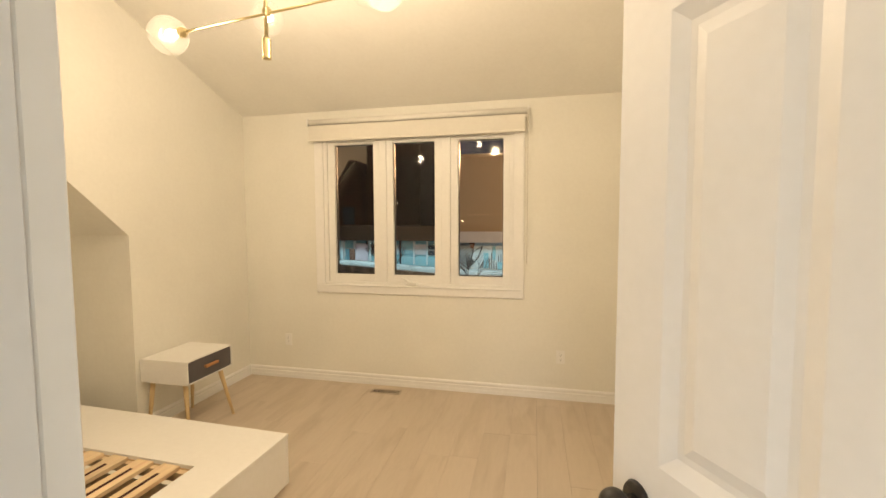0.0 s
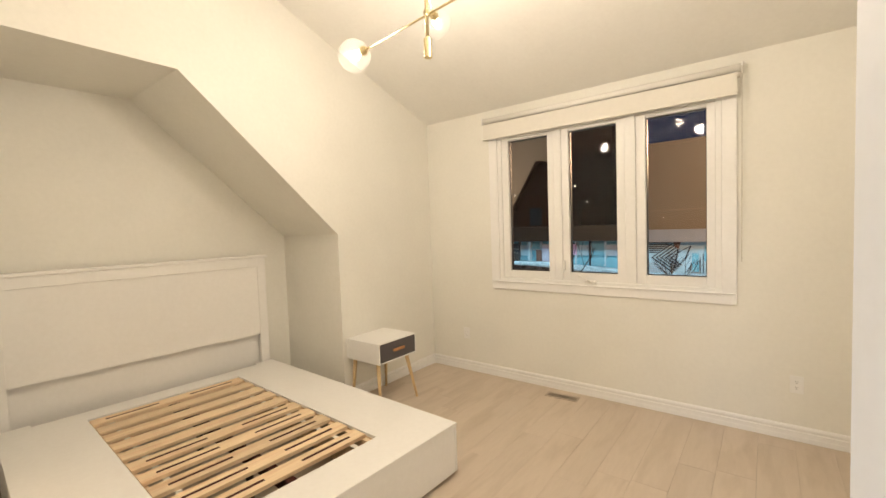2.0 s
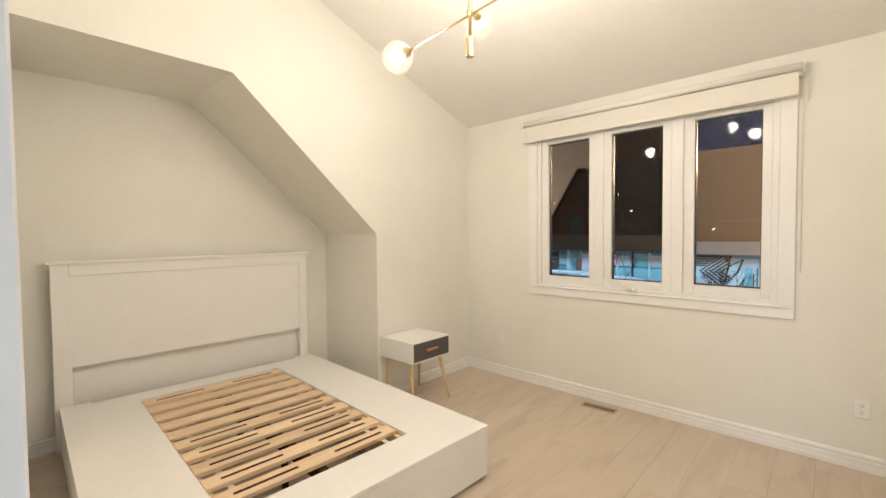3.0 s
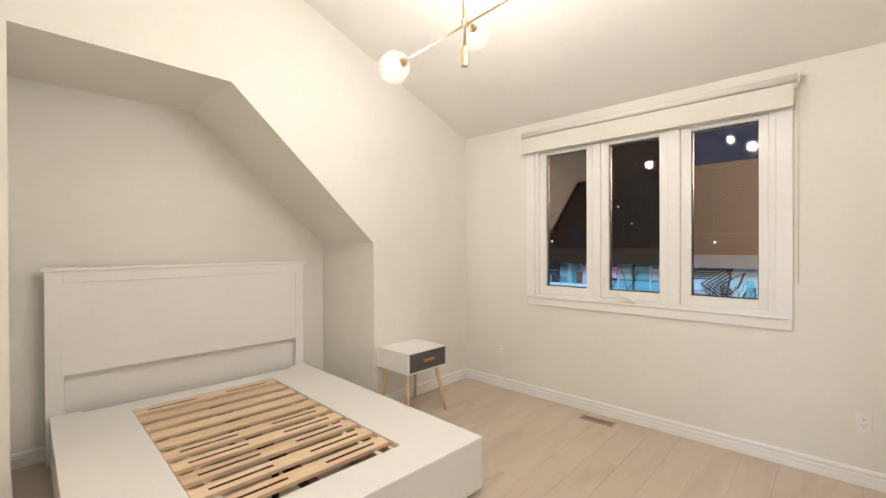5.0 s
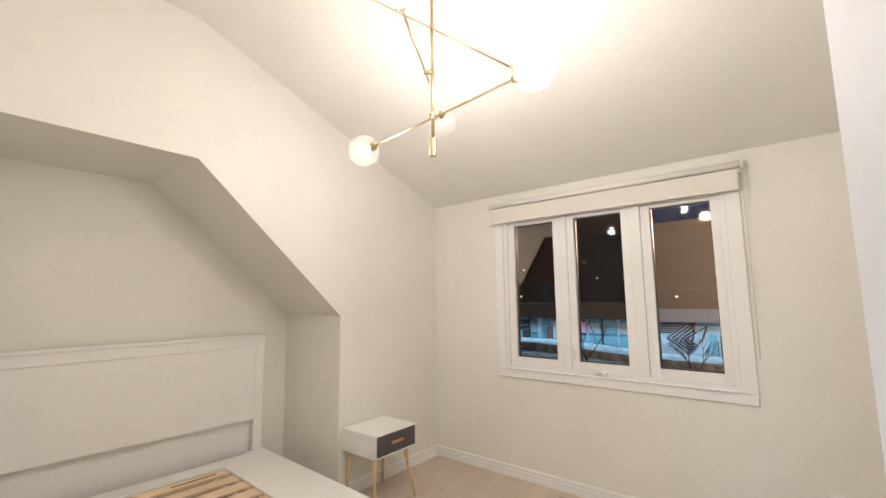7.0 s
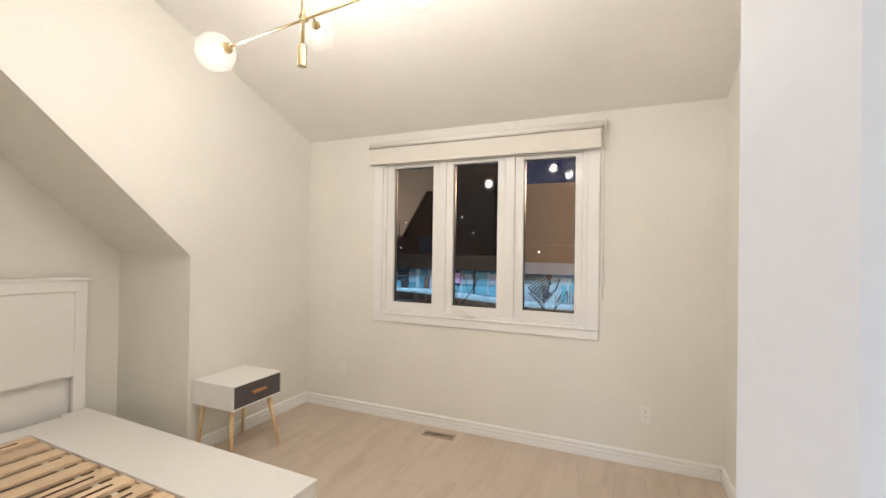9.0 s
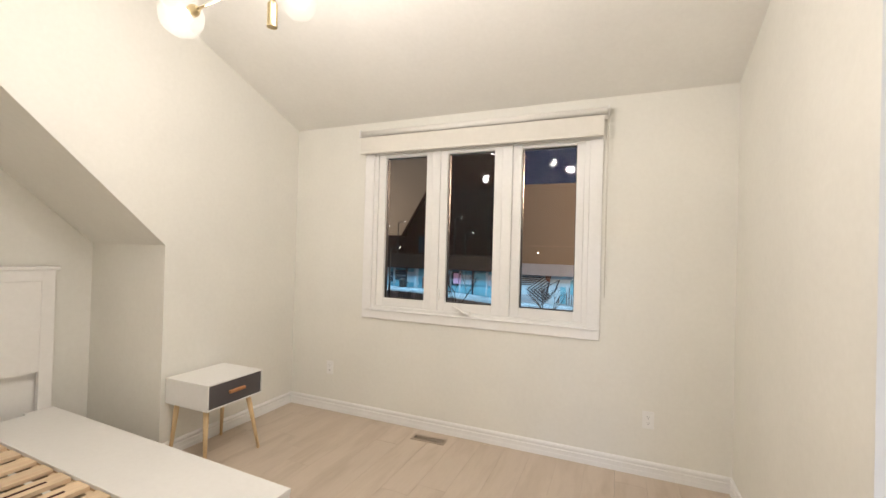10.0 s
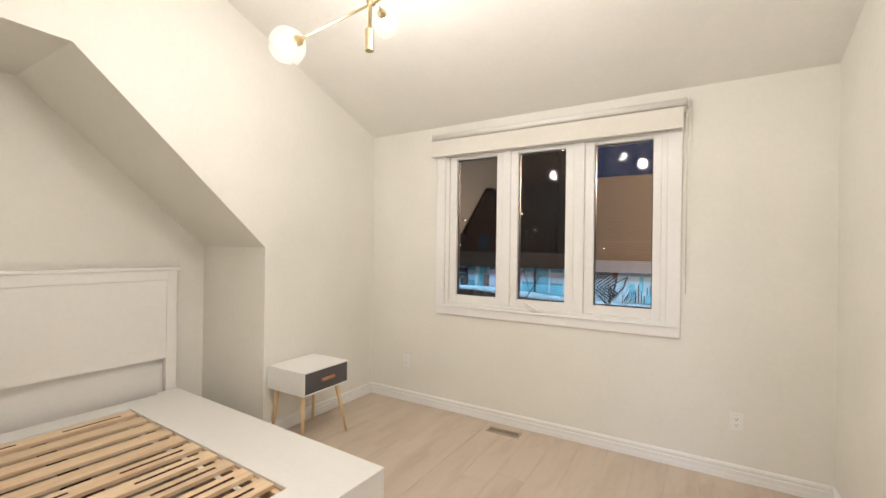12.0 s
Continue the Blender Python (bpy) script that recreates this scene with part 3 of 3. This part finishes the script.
# ---- chandelier ----
def chandelier():
    sx, sy = 1.66, -1.99
    roof = EAVE + RISE * -sy
    c = thing("chandelier", pose(sx, sy, 2.27), "satin brass chandelier with three crossing arms and globes", "chandelier")
    zl = lambda z: z - 2.27
    bm = B()
    rod(bm, (0, 0, zl(2.30)), (0, 0, zl(3.09)), 0.0085, None, 16)
    part("stem", bm, BRASS, c, "", True)
    bm = B()
    rod(bm, (0, 0, zl(2.27)), (0, 0, zl(2.355)), 0.0185, None, 24)
    rod(bm, (0, 0, zl(2.355)), (0, 0, zl(2.362)), 0.0185, 0.009, 24)
    part("end_cap", bm, BRASS, c)
    bm = B()
    rod(bm, (0, 0, zl(3.085)), (0, 0, zl(roof) - 0.02), 0.003, None, 8)
    part("cord", bm, BLACK, c, "black lamp cord")
    bm = B()
    tilt = Vector((0, RISE, 1)).normalized()
    base = Vector((0, 0, zl(roof)))
    rod(bm, base - tilt * 0.002, base - tilt * 0.028, 0.065, 0.062, 32)
    part("canopy", bm, BRASS, c)
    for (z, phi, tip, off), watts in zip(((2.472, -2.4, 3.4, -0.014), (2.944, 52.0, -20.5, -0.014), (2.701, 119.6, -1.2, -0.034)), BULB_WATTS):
        p, q = radians(phi), radians(tip)
        d = Vector((math.cos(p) * math.cos(q), math.sin(p) * math.cos(q), math.sin(q)))
        mid = Vector((0, 0, zl(z)))
        side = d.cross(Vector((0, 0, 1))).normalized() * off
        bm = B()
        rod(bm, mid + side - d * 0.455, mid + side + d * 0.455, 0.0055, None, 12)
        arm = part("arm", bm, BRASS, c, "", True)
        bm = B()
        rod(bm, mid - side.normalized() * 0.013, mid + side + side.normalized() * 0.009, 0.010, None, 16)
        rod(bm, mid - Vector((0, 0, 0.014)), mid + Vector((0, 0, 0.014)), 0.0125, None, 16)
        part("collar", bm, BRASS, c)
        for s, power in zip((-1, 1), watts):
            e = mid + side + s * d * 0.455
            o = s * d
            bm = B()
            rod(bm, e - o * 0.01, e + o * 0.012, 0.012, 0.024, 20)
            rod(bm, e + o * 0.012, e + o * 0.03, 0.024, None, 20)
            part("socket", bm, BRASS, arm)
            g = e + o * 0.097
            bm = B()
            ball(bm, g, 0.087, 48, 32)
            glass = part("globe", bm, GLOBE, arm, "clear faintly milky glass globe", True)
            glass.visible_shadow = False
            bm = B()
            ball(bm, e + o * 0.085, 0.024, 20, 14)
            rod(bm, e + o * 0.03, e + o * 0.07, 0.012, 0.019, 16)
            bulb = part("bulb", bm, BULB, arm, "lit warm white bulb", True)
            bulb.visible_shadow = False
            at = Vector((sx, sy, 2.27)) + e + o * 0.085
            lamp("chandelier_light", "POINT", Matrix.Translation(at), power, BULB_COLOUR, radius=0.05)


chandelier()


# ---- floor register and wall outlets ----
def floor_register():
    r = thing("floor_register", pose(1.52, -0.155, 0, 0, 0, 2), "bronze metal floor register set in the floor", "vent")
    L, Wd = 0.275, 0.10
    bm = B()
    for x0, x1, y0, y1 in ((-L / 2, L / 2, -Wd / 2, -Wd / 2 + 0.02), (-L / 2, L / 2, Wd / 2 - 0.02, Wd / 2), (-L / 2, -L / 2 + 0.02, -Wd / 2 + 0.02, Wd / 2 - 0.02), (L / 2 - 0.02, L / 2, -Wd / 2 + 0.02, Wd / 2 - 0.02)):
        box(bm, x0, x1, y0, y1, 0.0005, 0.005, 0.001)
    part("frame", bm, BROWNM, r)
    bm = B()
    box(bm, -L / 2 + 0.01, L / 2 - 0.01, -Wd / 2 + 0.01, Wd / 2 - 0.01, 0.0003, 0.001)
    part("duct", bm, DARKIN, r)
    bm = B()
    box(bm, -0.0035, 0.0035, -Wd / 2 + 0.02, Wd / 2 - 0.02, 0.001, 0.004)
    me = mesh_of("slat", bm, BROWNM)
    for i in range(15):
        s = new("slat", me)
        s.parent, s.location = r, (-L / 2 + 0.032 + i * 0.0151, 0, 0)


floor_register()


def outlet(x, z):
    o = thing("wall_outlet", pose(x, 0, z), "white plastic wall outlet on the cream wall", "outlet", "outlets on the window wall")
    bm = B()
    box(bm, -0.036, 0.036, -0.006, -0.0005, -0.058, 0.058, 0.003, 2)
    part("plate", bm, PLATE, o)
    bm = B()
    box(bm, -0.0165, 0.0165, -0.0085, -0.006, -0.0335, 0.0335, 0.001)
    sock = part("receptacle", bm, PLATE, o)
    for dz in (-0.019, 0.019):
        bm = B()
        for dx in (-0.006, 0.006):
            box(bm, dx - 0.001, dx + 0.001, -0.0092, -0.0085, dz - 0.001, dz + 0.007)
        rod(bm, (0, -0.0084, dz - 0.008), (0, -0.0092, dz - 0.008), 0.0025, None, 8)
        part("slot", bm, BLACK, sock)


outlet(0.443, 0.385)
outlet(3.06, 0.375)

# ---- the street outside ----
BRICK = plain("brown_brick", (0.28, 0.226, 0.160), 0.85, 14.0, 0.1)
DARKH = plain("dark_shingle", (0.055, 0.02, 0.011), 0.9, 2.0, 0.4)
GREYF = plain("grey_fascia", (0.42, 0.45, 0.50), 0.6, 2.0, 0.15)
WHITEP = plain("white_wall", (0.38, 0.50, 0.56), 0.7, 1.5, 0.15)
BLACKP = plain("black_paint", (0.03, 0.03, 0.04), 0.7, 2.0)
PINKP = plain("pink_poster", (0.75, 0.42, 0.60), 0.6, 2.0)
BLUEP = plain("teal_wall", (0.16, 0.42, 0.52), 0.7, 1.2, 0.35)
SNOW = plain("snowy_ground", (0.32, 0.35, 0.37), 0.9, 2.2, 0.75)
BARK = plain("bark", (0.05, 0.035, 0.028), 0.9, 8.0)
DGLASS = plain("dark_shop_glass", (0.05, 0.07, 0.09), 0.15, 1.0)

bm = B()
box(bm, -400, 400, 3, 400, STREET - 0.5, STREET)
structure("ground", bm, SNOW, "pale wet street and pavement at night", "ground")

brick_building = thing("brick_building", pose(1.2, 21.5, STREET), "brown brick building with grey fascia and a painted front", "building")
bm = B()
box(bm, -4.3, 8, 0, 10, 3.95, 8.45)
part("upper_wall", bm, BRICK, brick_building)
bm = B()
box(bm, -4.4, 8.1, -0.1, 10.1, 8.45, 8.62)
part("parapet", bm, BRICK, brick_building)
bm = B()
box(bm, -4.3, 8, -0.35, 0.0, 3.32, 3.98)
part("fascia", bm, GREYF, brick_building)
bm = B()
box(bm, -4.3, 8, -0.05, 0.0, 4.98, 5.06)
part("ledge", bm, plain("pale_stone", (0.36, 0.29, 0.21), 0.85, 8.0, 0.15), brick_building, "thin pale stone ledge")
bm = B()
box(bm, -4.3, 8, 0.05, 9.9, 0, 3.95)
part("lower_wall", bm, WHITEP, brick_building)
for k in range(5):
    # nested chevrons of the painted front
    bm = B()
    ax, az = -3.3 + 0.23 * k, 2.46
    arm, th = 1.0 - 0.13 * k, 0.055
    for sgn in (1, -1):
        prism(bm, [(ax, -0.01, az), (ax + th * 1.6, -0.01, az), (ax + th * 1.6 + arm, -0.01, az + sgn * arm * 0.78), (ax + arm, -0.01, az + sgn * arm * 0.78)], (0, 0.055, 0))
    part("painted_stripe", bm, BLACKP, brick_building)
for k in range(6):
    z0 = 2.72 + 0.11 * k
    bm = B()
    box(bm, -4.1, -3.34 + (z0 - 2.46) / 0.78, 0.0, 0.045, z0, z0 + 0.05)
    part("painted_stripe", bm, BLACKP, brick_building)
for k in range(5):
    z0 = 1.55 + 0.14 * k
    bm = B()
    box(bm, -4.1, -3.34 + (2.40 - z0) / 0.78, 0.0, 0.045, z0, z0 + 0.05)
    part("painted_stripe", bm, GREYF, brick_building)
for x0, x1, z0, z1 in ((-1.35, -1.05, 1.75, 2.7), (-0.8, -0.62, 2.3, 3.1), (-0.5, 0.1, 1.7, 2.15), (0.3, 0.55, 1.8, 2.9), (1.2, 2.4, 1.7, 2.6)):
    bm = B()
    box(bm, x0, x1, 0.0, 0.045, z0, z1)
    part("painted_shape", bm, BLUEP, brick_building)

# rust block, slanted strokes and thin uprights on the painted front
RUST = plain("rust_paint", (0.20, 0.09, 0.06), 0.7, 3.0, 0.3)
bm = B()
prism(bm, [(-2.25, 0.0, 3.32), (-2.15, 0.0, 3.02), (-1.98, 0.0, 2.92), (-1.86, 0.0, 3.32)], (0, 0.045, 0))
part("painted_shape", bm, RUST, brick_building, "rust-coloured painted block")
for x0, z0, x1, z1 in ((-2.02, 2.92, -2.22, 1.9), (-2.22, 1.9, -1.72, 2.38), (-1.72, 2.38, -1.45, 3.1), (-1.45, 3.1, -1.84, 2.86), (-1.62, 1.75, -1.2, 2.5)):
    bm = B()
    prism(bm, [(x0, 0.005, z0), (x0 + 0.07, 0.005, z0), (x1 + 0.07, 0.005, z1), (x1, 0.005, z1)], (0, 0.04, 0))
    part("painted_stripe", bm, BLACKP, brick_building)
for k in range(9):
    bm = B()
    box(bm, -1.02 + 0.14 * k, -0.98 + 0.14 * k, 0.02, 0.048, 1.7, 2.4 + 0.3 * math.sin(k * 1.7))
    part("painted_stripe", bm, BLACKP, brick_building)

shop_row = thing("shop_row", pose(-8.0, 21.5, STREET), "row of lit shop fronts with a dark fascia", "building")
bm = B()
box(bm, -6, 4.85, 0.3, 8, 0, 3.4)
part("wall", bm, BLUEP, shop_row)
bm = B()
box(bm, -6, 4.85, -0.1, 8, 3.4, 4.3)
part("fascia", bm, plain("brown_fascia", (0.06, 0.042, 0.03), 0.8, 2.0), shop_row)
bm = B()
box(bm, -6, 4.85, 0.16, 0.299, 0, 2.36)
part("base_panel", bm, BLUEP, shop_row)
# glazed bays with pale frames and dark doors, uneven as old shop fronts are
random.seed(4)
x, k = -5.9, 0
while x < 4.5:
    w = random.uniform(0.35, 0.95)
    low, high = random.uniform(2.42, 2.6), random.uniform(3.05, 3.3)
    bm = B()
    box(bm, x + 0.06, x + w, 0.20, 0.299, low, high)
    part("window", bm, (DGLASS, WHITEP, BLUEP, GREYF, DGLASS)[k % 5], shop_row)
    bm = B()
    box(bm, x, x + 0.1, 0.12, 0.299, 1.9, 3.38)
    part("window_post", bm, WHITEP if k % 3 else BLACKP, shop_row)
    bm = B()
    box(bm, x + 0.06, x + w, 0.15, 0.299, low + 0.3, low + 0.34)
    part("window_bar", bm, WHITEP, shop_row)
    x, k = x + w, k + 1
bm = B()
box(bm, 1.25, 1.72, 0.08, 0.15, 2.55, 3.2)
part("poster", bm, PINKP, shop_row, "pink poster on the shop front")
bm = B()
box(bm, -0.52, 0.35, 0.085, 0.118, 2.0, 3.15)
part("front_panel", bm, plain("lilac_panel", (0.52, 0.47, 0.56), 0.7, 2.0), shop_row, "pale lilac panel")
bm = B()
box(bm, -0.92, -0.56, 0.05, 0.118, 1.9, 2.85)
part("door", bm, plain("brown_door", (0.16, 0.07, 0.05), 0.6, 4.0), shop_row, "dark brown shop door")
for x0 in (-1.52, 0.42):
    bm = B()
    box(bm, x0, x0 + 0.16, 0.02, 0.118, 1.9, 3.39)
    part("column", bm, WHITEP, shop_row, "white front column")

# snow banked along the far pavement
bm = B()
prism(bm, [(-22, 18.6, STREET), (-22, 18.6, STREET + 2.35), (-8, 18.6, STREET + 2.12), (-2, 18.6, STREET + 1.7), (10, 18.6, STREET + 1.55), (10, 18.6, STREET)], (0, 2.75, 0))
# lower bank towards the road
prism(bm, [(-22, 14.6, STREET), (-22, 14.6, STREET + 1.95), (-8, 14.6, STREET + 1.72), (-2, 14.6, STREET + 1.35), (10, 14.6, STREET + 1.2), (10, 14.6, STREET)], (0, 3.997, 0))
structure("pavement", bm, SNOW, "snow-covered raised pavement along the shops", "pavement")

house = thing("gabled_house", pose(-7.1, 30.0, STREET), "dark gabled house behind the shops at night", "house")
bm = B()
prism(bm, [(-7.5, 0, 0), (-7.5, 0, 6.3), (-5.45, 0, 9.6), (-5.0, 0, 9.6), (-3.7, 0, 8.1), (-3.7, 0, 0)], (0, 10, 0))
box(bm, -10.5, -7.5, 0.6, 9, 0, 5.95)
part("wall", bm, DARKH, house)
bm = B()
prism(bm, [(-5.45, -0.4, 9.62), (-7.8, -0.4, 5.8), (-7.8, -0.4, 6.05), (-5.5, -0.4, 9.82)], (0, 10.4, 0))
prism(bm, [(-5.5, -0.4, 9.82), (-5.45, -0.4, 9.62), (-5.0, -0.4, 9.62), (-4.95, -0.4, 9.82)], (0, 10.4, 0))
prism(bm, [(-5.0, -0.4, 9.62), (-3.7, -0.4, 8.12), (-3.7, -0.4, 8.35), (-4.95, -0.4, 9.82)], (0, 10.4, 0))
part("roof", bm, DARKH, house)
bm = B()
box(bm, -6.3, -5.2, -0.05, 0.02, 4.4, 5.9)
part("window", bm, DGLASS, house)

tall_house = thing("tall_house", pose(-7.1, 29.0, STREET), "tall unlit dark house behind the shops", "house")
bm = B()
prism(bm, [(-3.6, 0, 0), (-3.6, 0, 14.6), (-0.9, 0, 17.4), (0.95, 0, 14.6), (0.95, 0, 0)], (0, 10, 0))
part("wall", bm, DARKH, tall_house)
bm = B()
prism(bm, [(-0.9, -0.4, 17.43), (-4.0, -0.4, 14.22), (-4.0, -0.4, 14.45), (-0.9, -0.4, 17.7)], (0, 10.6, 0))
prism(bm, [(-0.9, -0.4, 17.43), (1.2, -0.4, 14.22), (1.2, -0.4, 14.45), (-0.9, -0.4, 17.7)], (0, 10.6, 0))
part("roof", bm, DARKH, tall_house)

bin_thing = thing("street_bin", pose(-10.1, 21.0, STREET + 2.145), "dark round street bin on the snowy pavement", "bin")
bm = B()
rod(bm, (0, 0, 0), (0, 0, 0.5), 0.2, 0.22, 20)
part("barrel", bm, BLACK, bin_thing)
bm = B()
rod(bm, (0, 0, 0.5), (0, 0, 0.6), 0.225, 0.12, 20)
part("lid", bm, BLACK, bin_thing)

# brown block put up in place of the brownish glow of the sky
far_block = thing("sky_backdrop", pose(-24.0, 44.0, STREET), "wide brown block in the distance, standing for the night sky", "building")
bm = B()
box(bm, -14, 14, 0, 12, 0, 18)
part("wall", bm, BRICK, far_block)


def bare_tree(x, y, high, seed):
    t = thing("bare_tree", pose(x, y, STREET), "small leafless street tree in winter", "tree")
    rng = random.Random(seed)
    bm = B()
    rod(bm, (0, 0, 0), (0.03, 0.0, high * 0.4), 0.05, 0.035, 8)
    part("trunk", bm, BARK, t)
    bm = B()

    def grow(p, way, length, r, depth):
        q = p + way * length
        rod(bm, p, q, r, r * 0.65, 6)
        if depth:
            for _ in range(3):
                turn = Vector((rng.uniform(-1, 1), rng.uniform(-1, 1), rng.uniform(-0.2, 0.8)))
                grow(q, (way + turn * 0.75).normalized(), length * rng.uniform(0.6, 0.8), r * 0.62, depth - 1)

    for _ in range(4):
        way = Vector((rng.uniform(-0.8, 0.8), rng.uniform(-0.8, 0.8), 1)).normalized()
        grow(Vector((0.03, 0, high * 0.4)), way, high * 0.2, 0.026, 3)
    part("crown", bm, BARK, t)


bare_tree(-4.6, 16.5, 4.2, 3)
bare_tree(-0.3, 17.0, 3.4, 8)


def street_lamp(x, y, high):
    s = thing("street_lamp", pose(x, y, STREET), "dark metal street lamp with a glowing head", "street lamp", "street lamps")
    bm = B()
    rod(bm, (0, 0, 0), (0, 0, high), 0.07, 0.045, 10)
    rod(bm, (0, 0, high), (0.6, 0, high + 0.15), 0.035, None, 8)
    part("pole", bm, BLACK, s)
    bm = B()
    ball(bm, (0.62, 0, high + 0.08), 0.024, 12, 8)
    part("lamp_head", bm, SPARK, s)


street_lamp(-14.39, 28.0, 6.9)
street_lamp(-15.9, 28.0, 6.55)
street_lamp(-9.28, 28.0, 7.25)
street_lamp(-8.35, 28.0, 6.0)
street_lamp(-9.5, 18.3, 4.65)

bm = B()
ball(bm, (-2.65, -0.05, 4.62), 0.02, 10, 8)
part("wall_lamp", bm, SPARK, brick_building, "small glowing wall lamp")

# ---- floor planks ----
random.seed(11)
PW, PL, GAP = 0.19, 1.22, 0.0004
plank_meshes = {}


def plank(x0, x1, y0, y1):
    key = (round(x1 - x0, 3), round(y1 - y0, 3))
    if key not in plank_meshes:
        bm = B()
        box(bm, GAP, key[0] - GAP, GAP, key[1] - GAP, -0.012, 0.0, 0.0006)
        plank_meshes[key] = mesh_of("plank", bm, FLOORW)
    p = new("plank", plank_meshes[key])
    p.parent = floor
    p.location = (x0, y0, 0)


x = -ALC_S
while x < W - 0.01:
    x1 = min(x + PW, W)
    y = -D - DW - random.uniform(0, PL) * 0.9
    y_end = 0.0 if x1 > 0 else ALC_N
    while y < y_end - 0.001:
        y1 = min(y + PL, y_end)
        a = max(y, -D - DW if x > DX0 - 0.1 else -D)
        if y1 > a + 0.01:
            plank(x, x1, a, y1)
        y += PL
    x = x1
